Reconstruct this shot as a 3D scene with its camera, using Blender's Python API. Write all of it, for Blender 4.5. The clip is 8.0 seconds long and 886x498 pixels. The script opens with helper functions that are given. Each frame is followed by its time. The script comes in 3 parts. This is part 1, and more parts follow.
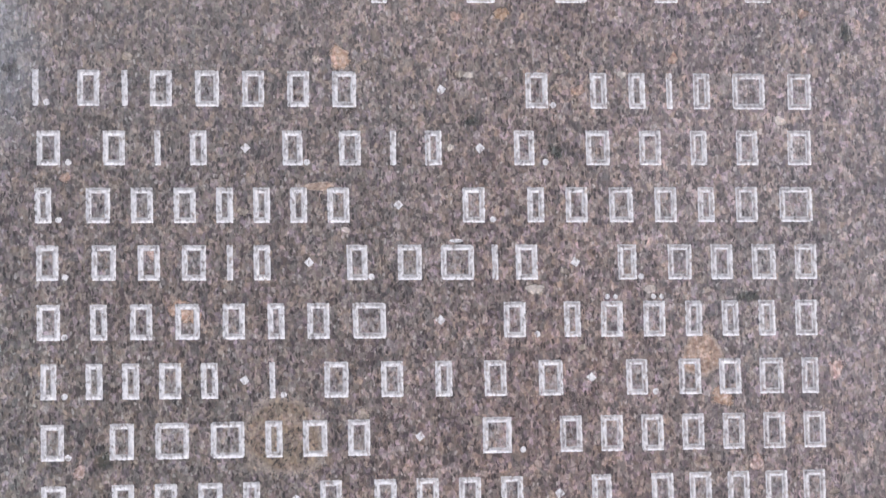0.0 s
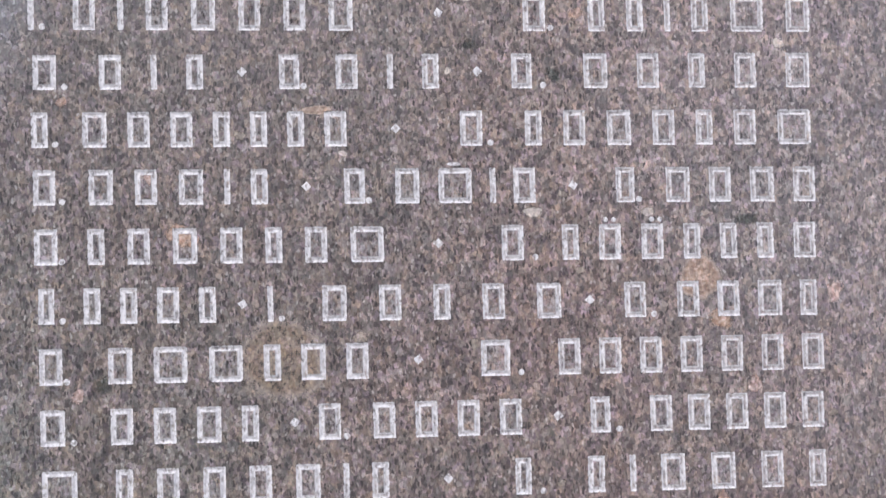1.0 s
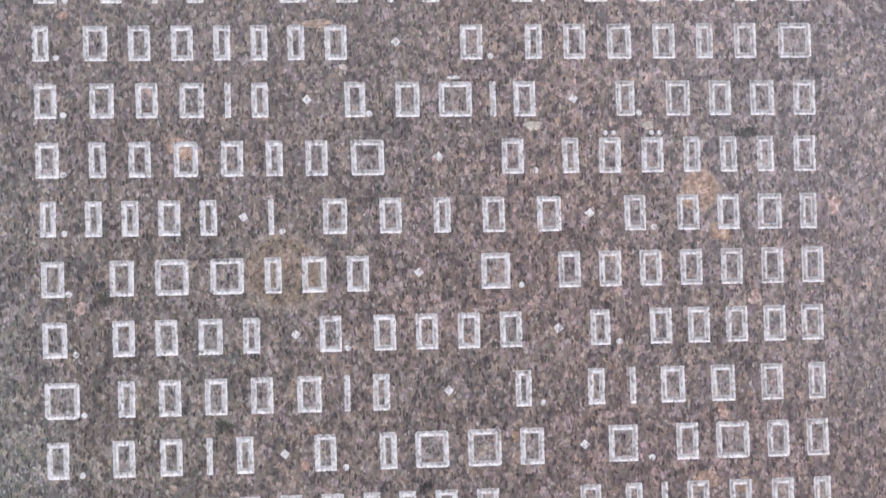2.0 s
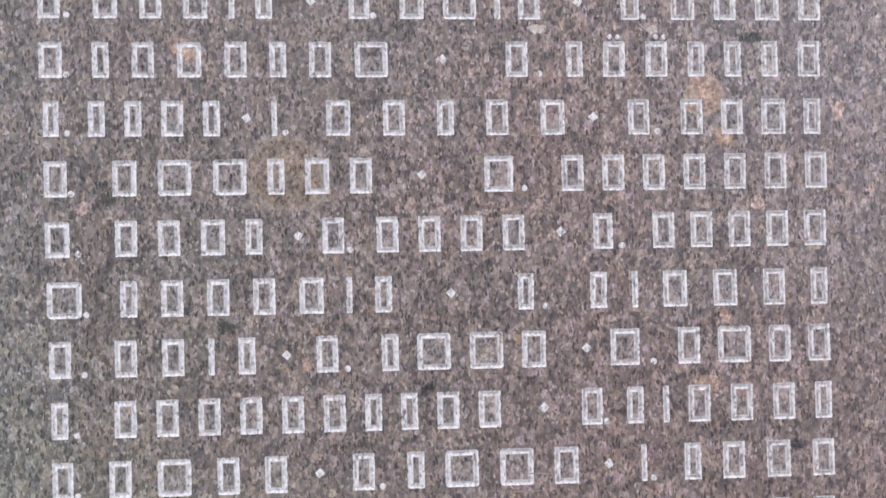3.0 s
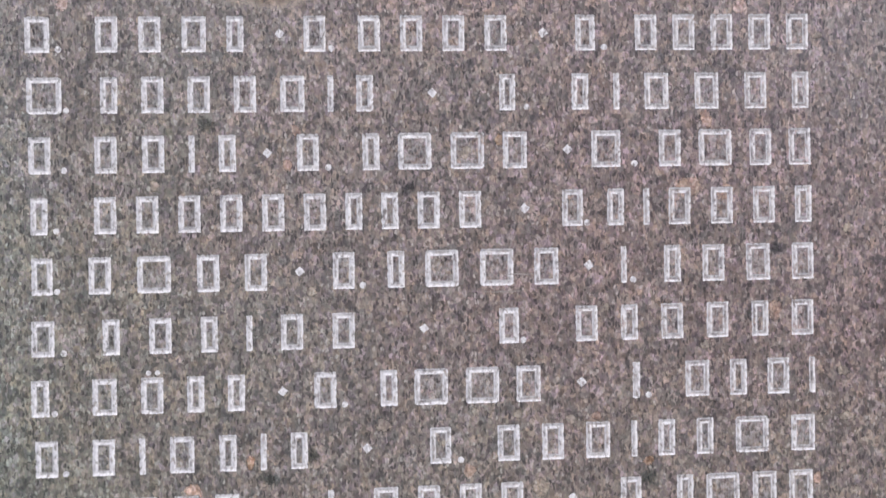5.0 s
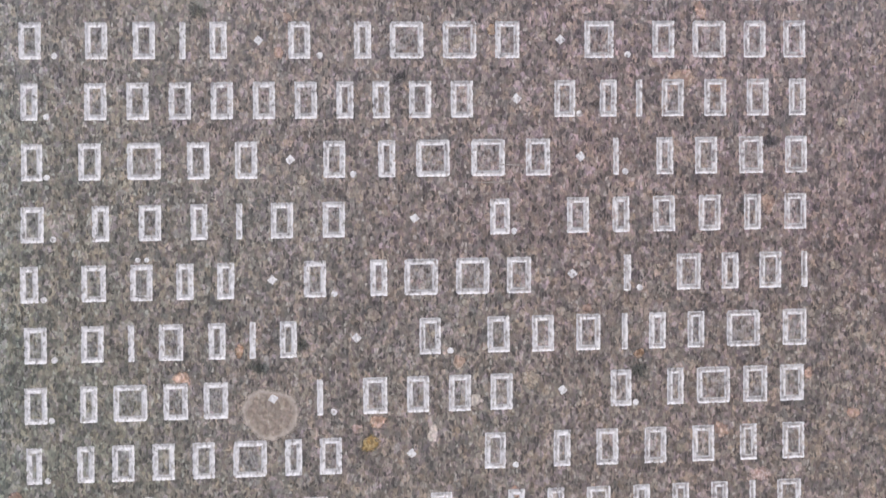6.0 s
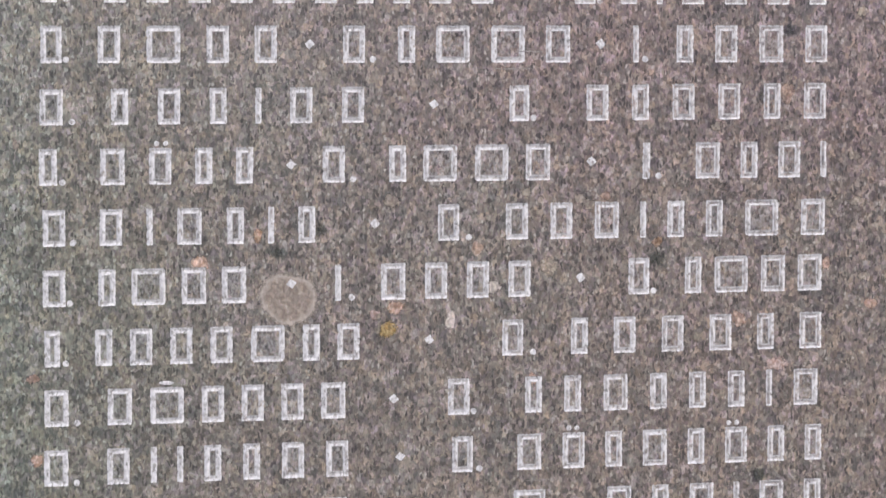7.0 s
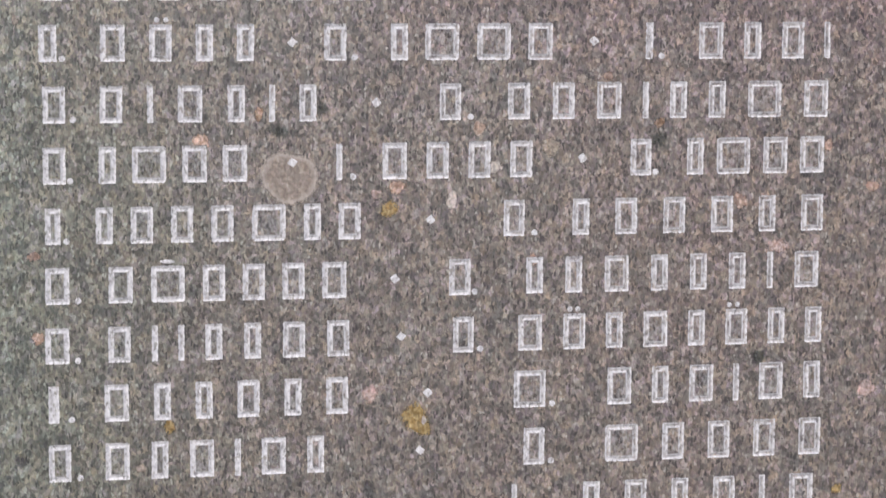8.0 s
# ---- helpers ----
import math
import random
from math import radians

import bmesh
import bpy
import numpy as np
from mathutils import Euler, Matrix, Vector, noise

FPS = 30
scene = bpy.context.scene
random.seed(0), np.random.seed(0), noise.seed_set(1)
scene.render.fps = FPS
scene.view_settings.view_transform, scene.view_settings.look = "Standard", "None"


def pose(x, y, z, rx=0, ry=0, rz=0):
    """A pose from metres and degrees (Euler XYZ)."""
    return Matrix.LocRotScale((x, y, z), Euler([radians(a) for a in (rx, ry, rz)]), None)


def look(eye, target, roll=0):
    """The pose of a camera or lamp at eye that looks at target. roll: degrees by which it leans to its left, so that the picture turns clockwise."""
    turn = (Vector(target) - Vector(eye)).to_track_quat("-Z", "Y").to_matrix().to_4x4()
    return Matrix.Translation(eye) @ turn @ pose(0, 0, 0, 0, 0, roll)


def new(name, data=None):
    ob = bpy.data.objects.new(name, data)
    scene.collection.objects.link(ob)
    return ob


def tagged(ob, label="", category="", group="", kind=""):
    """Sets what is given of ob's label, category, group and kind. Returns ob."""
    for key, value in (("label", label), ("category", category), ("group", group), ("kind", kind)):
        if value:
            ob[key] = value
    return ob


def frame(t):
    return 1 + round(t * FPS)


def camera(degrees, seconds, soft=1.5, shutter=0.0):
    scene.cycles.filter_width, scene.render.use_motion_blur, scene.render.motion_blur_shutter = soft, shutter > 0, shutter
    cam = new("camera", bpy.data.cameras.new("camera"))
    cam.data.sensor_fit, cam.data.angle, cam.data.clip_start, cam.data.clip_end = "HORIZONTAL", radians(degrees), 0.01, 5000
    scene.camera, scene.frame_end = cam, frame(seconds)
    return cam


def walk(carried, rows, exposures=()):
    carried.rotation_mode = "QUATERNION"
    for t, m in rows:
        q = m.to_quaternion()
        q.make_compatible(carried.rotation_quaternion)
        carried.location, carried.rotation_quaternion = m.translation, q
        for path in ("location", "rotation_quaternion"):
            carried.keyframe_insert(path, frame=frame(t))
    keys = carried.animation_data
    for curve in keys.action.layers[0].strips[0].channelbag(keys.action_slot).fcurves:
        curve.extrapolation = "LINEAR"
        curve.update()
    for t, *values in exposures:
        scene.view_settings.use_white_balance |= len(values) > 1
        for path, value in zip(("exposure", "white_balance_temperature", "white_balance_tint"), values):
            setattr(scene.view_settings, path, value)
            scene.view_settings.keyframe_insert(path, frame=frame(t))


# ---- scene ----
# ---- camera ----
cam = camera(62.0, 8.0, soft=1.5, shutter=0.25)
PATH = [
    (0, (-0.00897, -0.66339, 1.69938), (0.01957, 1.33555, 1.75794), -1.376),
    (0.5, (-0.00545, -0.66157, 1.66661), (0.02424, 1.33768, 1.71260), -1.476),
    (1, (-0.00852, -0.66078, 1.63602), (0.01958, 1.33858, 1.67809), -1.638),
    (1.5, (-0.00883, -0.66103, 1.60108), (0.01423, 1.33854, 1.63583), -1.804),
    (3, (-0.01455, -0.65969, 1.47941), (0.01014, 1.34009, 1.49603), -1.298),
    (3.5, (-0.01815, -0.65871, 1.43679), (0.01171, 1.34105, 1.44657), -1.323),
    (4, (-0.01608, -0.65973, 1.40193), (0.01809, 1.33997, 1.39963), -1.057),
    (4.5, (-0.01077, -0.65968, 1.35598), (0.02458, 1.34001, 1.35250), -1.027),
    (6, (0.00561, -0.65637, 1.21252), (0.03326, 1.34338, 1.19776), -0.351),
    (6.5, (-0.00572, -0.65645, 1.16554), (0.02310, 1.34317, 1.13937), -0.342),
    (7, (-0.01155, -0.65700, 1.11571), (0.01698, 1.34260, 1.08771), 0.106),
    (7.5, (-0.01389, -0.65731, 1.07488), (0.01269, 1.34179, 1.02110), 0.168),
    (8, (-0.01375, -0.65766, 1.02096), (0.01870, 1.34102, 0.95567), 0.344),
]
walk(cam, [(t, look(eye, target, roll)) for t, eye, target, roll in PATH],
     [(0.0, -0.03, 6130, 10), (4.5, -0.06, 6180, 10), (8.0, -0.11, 6350, 9)])

# ---- daylight: high overcast, brightest over the viewer's shoulder ----
world = bpy.data.worlds.new("sky")
world.use_nodes = True
scene.world = world
sky = world.node_tree.nodes.new("ShaderNodeTexSky")
sky.sky_type, sky.sun_disc = "NISHITA", False
sky.sun_elevation, sky.sun_rotation = radians(48), radians(200)
sky.air_density, sky.dust_density, sky.ozone_density = 1.0, 4.0, 1.0
world.node_tree.links.new(sky.outputs[0], world.node_tree.nodes["Background"].inputs[0])
world.node_tree.nodes["Background"].inputs[1].default_value = 0.15
sun_data = bpy.data.lights.new("sun", "SUN")
sun_data.energy, sun_data.angle, sun_data.color = 1.3, radians(25), (1.0, 0.97, 0.96)
sun = new("sun", sun_data)
sun.matrix_world = look((-1.4, -3.0, 4.5), (0, 0, 1.3))


# ---- materials ----
class Nodes:
    """Short hand for a node material."""

    def __init__(self, name):
        self.mat = bpy.data.materials.new(name)
        self.mat.use_nodes = True
        self.tree = self.mat.node_tree
        self.bsdf = self.tree.nodes["Principled BSDF"]
        self.out = self.tree.nodes["Material Output"]
        self.place = self.add("ShaderNodeTexCoord").outputs["Object"]

    def add(self, kind):
        return self.tree.nodes.new(kind)

    def link(self, a, b):
        self.tree.links.new(a, b)

    def stretch(self, x, y, z, source=None):
        node = self.add("ShaderNodeMapping")
        node.inputs["Scale"].default_value = (x, y, z)
        self.link(source or self.place, node.inputs["Vector"])
        return node.outputs[0]

    def noise(self, scale, detail=2.0, vector=None, rough=0.5):
        node = self.add("ShaderNodeTexNoise")
        node.inputs["Scale"].default_value, node.inputs["Detail"].default_value = scale, detail
        node.inputs["Roughness"].default_value = rough
        self.link(vector or self.place, node.inputs["Vector"])
        return node

    def cells(self, scale, vector=None, smooth=0.0):
        node = self.add("ShaderNodeTexVoronoi")
        node.inputs["Scale"].default_value = scale
        if smooth:
            node.feature = "SMOOTH_F1"
            node.inputs["Smoothness"].default_value = smooth
        self.link(vector or self.place, node.inputs["Vector"])
        return node

    def ramp(self, source, stops, kind="LINEAR"):
        node = self.add("ShaderNodeValToRGB")
        node.color_ramp.interpolation = kind
        while len(node.color_ramp.elements) < len(stops):
            node.color_ramp.elements.new(0.5)
        for element, (where, colour) in zip(node.color_ramp.elements, stops):
            element.position = where
            element.color = (*colour, 1) if len(colour) == 3 else (colour[0],) * 3 + (1,)
        self.link(source, node.inputs[0])
        return node.outputs[0]

    def mix(self, factor, a, b, blend="MIX"):
        node = self.add("ShaderNodeMix")
        node.data_type, node.blend_type = "RGBA", blend
        for slot, value in ((0, factor), (6, a), (7, b)):
            if isinstance(value, (int, float)):
                node.inputs[slot].default_value = value
            elif isinstance(value, tuple):
                node.inputs[slot].default_value = (*value, 1)
            else:
                self.link(value, node.inputs[slot])
        return node.outputs[2]

    def sums(self, operation, a, b):
        node = self.add("ShaderNodeMath")
        node.operation = operation
        for slot, value in ((0, a), (1, b)):
            if isinstance(value, (int, float)):
                node.inputs[slot].default_value = value
            else:
                self.link(value, node.inputs[slot])
        return node.outputs[0]

    def channel(self, source, index):
        node = self.add("ShaderNodeSeparateColor")
        self.link(source, node.inputs[0])
        return node.outputs[index]

    def bump(self, height, strength, distance):
        node = self.add("ShaderNodeBump")
        node.inputs["Strength"].default_value, node.inputs["Distance"].default_value = strength, distance
        self.link(height, node.inputs["Height"])
        self.link(node.outputs[0], self.bsdf.inputs["Normal"])

    def done(self, colour, rough, spec=0.4):
        for slot, value in (("Base Color", colour), ("Roughness", rough)):
            if isinstance(value, (int, float)):
                self.bsdf.inputs[slot].default_value = value
            elif isinstance(value, tuple):
                self.bsdf.inputs[slot].default_value = (*value, 1)
            else:
                self.link(value, self.bsdf.inputs[slot])
        self.bsdf.inputs["Specular IOR Level"].default_value = spec
        return self.mat


def grains(n):
    """The colour and height of a coarse brown-grey granite: soft tan, grey and lilac crystals, black mica and white quartz specks."""
    wobble = n.noise(190.0, 2.0)
    shift = n.add("ShaderNodeVectorMath")
    shift.operation = "MULTIPLY_ADD"
    n.link(wobble.outputs["Color"], shift.inputs[0])
    shift.inputs[1].default_value = (0.0050, 0.0050, 0.0050)
    n.link(n.stretch(1.0, 1.0, 0.72), shift.inputs[2])
    at = shift.outputs[0]
    # feldspar: large soft crystals that differ in hue, smaller ones that differ in lightness
    big = n.cells(165.0, at, 0.25)
    fine = n.cells(370.0, at)
    colour = n.ramp(n.channel(big.outputs["Color"], 0), [
        (0.10, (0.172, 0.156, 0.164)), (0.32, (0.222, 0.190, 0.182)), (0.52, (0.236, 0.210, 0.214)),
        (0.72, (0.282, 0.236, 0.212)), (0.92, (0.310, 0.272, 0.290))])
    light = n.ramp(n.channel(fine.outputs["Color"], 1), [
        (0.05, (0.50, 0.49, 0.51)), (0.35, (0.86, 0.85, 0.85)), (0.65, (1.07, 1.07, 1.05)), (0.95, (1.52, 1.49, 1.46))])
    colour = n.mix(1.0, colour, light, "MULTIPLY")
    lean = n.ramp(n.channel(fine.outputs["Color"], 0), [
        (0.15, (0.96, 1.0, 0.98)), (0.4, (1.01, 1.0, 0.98)), (0.62, (1.07, 1.0, 0.92)), (0.88, (1.03, 0.96, 1.06))])
    colour = n.mix(1.0, colour, lean, "MULTIPLY")
    # black mica: small upright flakes, and larger smoky clots
    mica = n.cells(360.0, n.stretch(1.0, 1.0, 0.55, at))
    black = n.sums("MULTIPLY", n.ramp(n.channel(mica.outputs["Color"], 0), [(0.24, (1.0,)), (0.30, (0.0,))]),
                   n.ramp(mica.outputs["Distance"], [(0.32, (0.82,)), (0.46, (0.0,))]))
    colour = n.mix(black, colour, (0.030, 0.027, 0.032))
    clot = n.cells(150.0, at)
    smoky = n.sums("MULTIPLY", n.ramp(n.channel(clot.outputs["Color"], 1), [(0.10, (1.0,)), (0.14, (0.0,))]),
                   n.ramp(clot.outputs["Distance"], [(0.25, (0.32,)), (0.60, (0.0,))]))
    colour = n.mix(smoky, colour, (0.075, 0.072, 0.080))
    # quartz: bright small specks
    quartz = n.cells(300.0, n.stretch(1.0, 1.0, 0.8, at))
    white = n.sums("MULTIPLY", n.ramp(n.channel(quartz.outputs["Color"], 2), [(0.86, (0.0,)), (0.92, (1.0,))]),
                   n.ramp(quartz.outputs["Distance"], [(0.26, (0.80,)), (0.42, (0.0,))]))
    colour = n.mix(white, colour, (0.52, 0.485, 0.475))
    grit = n.noise(560.0, 3.0, n.stretch(1.0, 1.0, 0.48), 0.7)
    colour = n.mix(1.0, colour, n.ramp(grit.outputs[0], [
        (0.28, (0.30, 0.30, 0.32)), (0.45, (0.93, 0.93, 0.93)), (0.56, (1.06, 1.06, 1.06)), (0.74, (1.76, 1.73, 1.71))]), "MULTIPLY")
    hue = n.ramp(n.noise(5.5, 3.0).outputs[0], [
        (0.32, (0.935, 0.92, 0.905)), (0.5, (0.955, 0.912, 0.90)), (0.68, (0.975, 0.902, 0.89))])
    colour = n.mix(1.0, colour, hue, "MULTIPLY")
    cloud = n.ramp(n.noise(24.0, 3.0).outputs[0], [(0.3, (0.86, 0.86, 0.87)), (0.7, (1.14, 1.13, 1.12))])
    colour = n.mix(1.0, colour, cloud, "MULTIPLY")
    mottle = n.ramp(n.noise(78.0, 2.0, at).outputs[0], [(0.30, (0.85, 0.85, 0.87)), (0.5, (0.99, 0.99, 0.99)), (0.70, (1.16, 1.13, 1.11))])
    colour = n.mix(1.0, colour, mottle, "MULTIPLY")
    return colour, n.channel(fine.outputs["Color"], 1), at


def weathered_sheen(n):
    """The granite as it stands outdoors: strewn pebbles, a painted-in pale sheen and a breath of algae."""
    colour, height, at = grains(n)
    strewn = n.cells(52.0, at)
    near = n.ramp(strewn.outputs["Distance"], [(0.20, (1.0,)), (0.30, (0.0,))])
    some = n.ramp(n.channel(strewn.outputs["Color"], 1), [(0.78, (0.0,)), (0.86, (0.60,))])
    tint = n.ramp(n.channel(strewn.outputs["Color"], 0), [
        (0.0, (0.30, 0.20, 0.145)), (0.4, (0.31, 0.265, 0.235)), (0.8, (0.36, 0.33, 0.305)), (1.0, (0.16, 0.15, 0.10))])
    colour = n.mix(n.sums("MULTIPLY", near, some), colour, n.mix(0.35, tint, colour))
    # pale sky sheen painted high on one side, thin green algae low on the other
    axes = n.add("ShaderNodeSeparateXYZ")
    n.link(n.place, axes.inputs[0])
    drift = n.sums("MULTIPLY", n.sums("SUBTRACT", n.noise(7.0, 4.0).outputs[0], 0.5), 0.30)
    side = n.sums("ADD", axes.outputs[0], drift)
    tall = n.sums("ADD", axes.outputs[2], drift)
    sky_sheen = n.sums("MULTIPLY", n.ramp(side, [(0.10, (0.0,)), (0.42, (1.0,))]),
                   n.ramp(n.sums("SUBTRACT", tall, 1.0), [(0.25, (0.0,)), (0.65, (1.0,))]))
    colour = n.mix(sky_sheen, colour, n.mix(1.0, colour, (1.29, 1.345, 1.39), "MULTIPLY"))
    colour = n.mix(n.sums("MULTIPLY", sky_sheen, 0.16), colour, (0.32, 0.312, 0.335))
    # weaker bluish sheen put into the colour along the opposite edge
    other = n.ramp(n.sums("SUBTRACT", n.sums("MULTIPLY", drift, 0.35), axes.outputs[0]), [(0.33, (0.0,)), (0.43, (1.0,))])
    colour = n.mix(other, colour, n.mix(1.0, colour, (1.12, 1.20, 1.24), "MULTIPLY"))
    # darker towards the upper left
    dark_field = n.sums("MULTIPLY", n.ramp(n.sums("SUBTRACT", 0.5, side), [(0.42, (0.0,)), (0.66, (1.0,))]),
                  n.ramp(n.sums("SUBTRACT", tall, 1.0), [(0.35, (0.0,)), (0.75, (1.0,))]))
    colour = n.mix(n.sums("MULTIPLY", dark_field, 0.9), colour, n.mix(1.0, colour, (0.82, 0.82, 0.84), "MULTIPLY"))
    # lighter and slightly greener towards the bottom
    low_tone = n.ramp(n.sums("SUBTRACT", 2.0, tall), [(0.45, (0.0,)), (1.0, (1.0,))])
    colour = n.mix(low_tone, colour, n.mix(1.0, colour, (1.04, 1.10, 1.05), "MULTIPLY"))
    colour = n.mix(n.sums("MULTIPLY", low_tone, 0.13), colour, (0.205, 0.190, 0.180))  # closer to an even grey-brown lower down
    algae = n.sums("MULTIPLY", n.ramp(n.sums("SUBTRACT", 0.0, side), [(0.16, (0.0,)), (0.38, (1.0,))]),
                   n.ramp(n.sums("SUBTRACT", 1.75, tall), [(0.0, (0.0,)), (0.5, (1.0,))]))
    colour = n.mix(n.sums("MULTIPLY", algae, 0.7), colour, n.mix(1.0, colour, (0.88, 1.02, 0.92), "MULTIPLY"))
    # a broad reddish vein across the middle of the stone
    vein = n.sums("MULTIPLY", n.ramp(n.sums("ADD", side, 0.5), [(0.36, (0.0,)), (0.66, (1.0,))]),
                  n.ramp(n.sums("SUBTRACT", tall, 1.0), [(0.14, (0.0,)), (0.28, (1.0,)), (0.38, (1.0,)), (0.47, (0.0,))]))
    colour = n.mix(vein, colour, n.mix(1.0, colour, (1.015, 0.962, 0.982), "MULTIPLY"))
    # the other half is a little cooler, with pale blue-grey sheen painted in its upper corner
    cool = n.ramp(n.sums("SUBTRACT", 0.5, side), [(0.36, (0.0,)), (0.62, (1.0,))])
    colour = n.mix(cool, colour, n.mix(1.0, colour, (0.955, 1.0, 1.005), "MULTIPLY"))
    corner_sheen = n.sums("MULTIPLY", n.ramp(n.sums("SUBTRACT", n.sums("MULTIPLY", drift, 0.2), axes.outputs[0]), [(0.350, (0.0,)), (0.395, (1.0,))]),
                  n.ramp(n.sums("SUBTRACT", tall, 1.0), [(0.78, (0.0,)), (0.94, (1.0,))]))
    colour = n.mix(corner_sheen, colour, n.mix(0.25, n.mix(1.0, colour, (1.18, 1.28, 1.36), "MULTIPLY"), (0.30, 0.315, 0.34)))
    return colour, height, at


def granite():
    n = Nodes("granite")
    colour, height, at = weathered_sheen(n)
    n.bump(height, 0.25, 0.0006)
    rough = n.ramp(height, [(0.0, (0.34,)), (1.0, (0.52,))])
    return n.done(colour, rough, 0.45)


def inset(mm):
    """How far inside a bar's outline a point lies, from -1 to 7 mm, as 0 to 1."""
    return min(max((mm + 1.0) / 8.0, 0.0), 1.0)


def chalky_paint(name, worn, grooved=True):
    """White paint rubbed into chiselled grooves, worn down to the stone in specks."""
    n = Nodes(name)
    stone, height, at = weathered_sheen(n)
    wear = n.noise(420.0, 3.0, n.stretch(1.0, 1.0, 0.55))
    blotch = n.noise(80.0, 2.0)
    keep = n.ramp(n.sums("ADD", n.sums("MULTIPLY", wear.outputs[0], 0.75), n.sums("MULTIPLY", blotch.outputs[0], 0.25)),
                  [(worn, (0.30,)), (worn + 0.11, (1.0,))])
    if grooved:
        # the paint clings to the lips of the bar's outline, is rubbed a little thinner between them and thin over the middle
        split = n.add("ShaderNodeSeparateXYZ")
        n.link(n.add("ShaderNodeUVMap").outputs[0], split.inputs[0])
        deep = n.sums("ADD", split.outputs[0], n.sums("MULTIPLY", n.sums("SUBTRACT", wear.outputs[0], 0.5), 0.26))
        thin = n.ramp(n.sums("ADD", n.sums("MULTIPLY", wear.outputs[0], 0.6), n.sums("MULTIPLY", n.noise(120.0, 2.0).outputs[0], 0.4)),
                      [(0.44, (0.0,)), (0.64, (0.34,))])
        cover = n.ramp(deep, [(inset(-0.2), (0.0,)), (inset(0.3), (1.0,)), (inset(4.5), (1.0,)), (inset(5.6), (0.0,))])
        inner = n.ramp(deep, [(inset(4.5), (0.0,)), (inset(5.6), (1.0,))])
        cover = n.sums("ADD", cover, n.sums("MULTIPLY", inner, thin))
        between = n.ramp(deep, [(inset(1.2), (0.0,)), (inset(2.0), (1.0,)), (inset(3.2), (1.0,)), (inset(4.2), (0.0,))])
        across = n.add("ShaderNodeSeparateXYZ")
        n.link(n.place, across.inputs[0])
        rubbed = n.sums("ADD", n.noise(110.0, 3.0).outputs[0], n.sums("MULTIPLY", across.outputs[0], 0.35))
        rubbed = n.ramp(rubbed, [(0.40, (0.0,)), (0.72, (0.72,))])
        keep = n.sums("MULTIPLY", keep, n.sums("SUBTRACT", 1.0, n.sums("MULTIPLY", between, rubbed)))
        keep = n.sums("MULTIPLY", keep, cover)
    paint = n.ramp(n.noise(300.0, 3.0, n.stretch(1.0, 1.0, 0.6)).outputs[0], [(0.32, (0.52, 0.505, 0.54)), (0.5, (0.74, 0.73, 0.765)), (0.68, (0.84, 0.83, 0.86))])
    n.bump(n.sums("ADD", n.sums("MULTIPLY", wear.outputs[0], 0.5), n.sums("MULTIPLY", height, 0.5)), 0.35, 0.0007)
    return n.done(n.mix(keep, stone, paint), 0.7, 0.25)


def patch_stone(name, dark, light, veil, rim=0.0, edge=0.92, fade=0.36, grain=0.5):
    """Stone of another colour set in the granite, fading into the crystals at its edge. UV runs from the middle (0) outwards (1)."""
    n = Nodes(name)
    uv = n.add("ShaderNodeUVMap").outputs[0]
    split = n.add("ShaderNodeSeparateXYZ")
    n.link(uv, split.inputs[0])
    out = split.outputs[0]
    stone, height, at = grains(n)
    tint = n.mix(n.ramp(n.noise(260.0, 3.0).outputs[0], [(0.4, (0.0,)), (0.6, (1.0,))]), dark, light)
    crystal = n.mix(1.0, n.mix(1.0, stone, tint, "MULTIPLY"), (4.6, 5.6, 5.8), "MULTIPLY")
    colour = n.mix(grain, tint, crystal)
    if rim:
        ring = n.ramp(out, [(0.66, (0.0,)), (0.80, (rim,)), (0.92, (rim * 0.5,))])
        colour = n.mix(ring, colour, (0.66, 0.59, 0.56))
    speck = n.cells(430.0, at)
    far = n.sums("ADD", out, n.sums("MULTIPLY", n.sums("SUBTRACT", n.channel(speck.outputs["Color"], 1), 0.5), fade))
    cover = n.ramp(far, [(edge - fade, (veil,)), (min(edge + 0.06, 1.0), (0.0,))])
    n.done(colour, 0.5, 0.4)
    clear = n.add("ShaderNodeBsdfTransparent")
    blend = n.add("ShaderNodeMixShader")
    n.link(cover, blend.inputs[0])
    n.link(clear.outputs[0], blend.inputs[1])
    n.link(n.bsdf.outputs[0], blend.inputs[2])
    n.link(blend.outputs[0], n.out.inputs[0])
    return n.mat


def paving():
    n = Nodes("grey_paving")
    colour = n.ramp(n.noise(140.0, 4.0).outputs[0], [(0.3, (0.16, 0.155, 0.15)), (0.7, (0.30, 0.29, 0.28))])
    stain = n.ramp(n.noise(0.8, 5.0).outputs[0], [(0.3, (0.8, 0.8, 0.8)), (0.7, (1.1, 1.1, 1.1))])
    n.bump(n.noise(300.0, 3.0).outputs[0], 0.4, 0.002)
    return n.done(n.mix(1.0, colour, stain, "MULTIPLY"), 0.85, 0.3)


def scratched():
    n = Nodes("scratched_stone")
    return n.done(n.ramp(n.noise(300.0, 3.0).outputs[0], [(0.35, (0.20, 0.18, 0.175)), (0.65, (0.42, 0.39, 0.38))]), 0.8, 0.2)


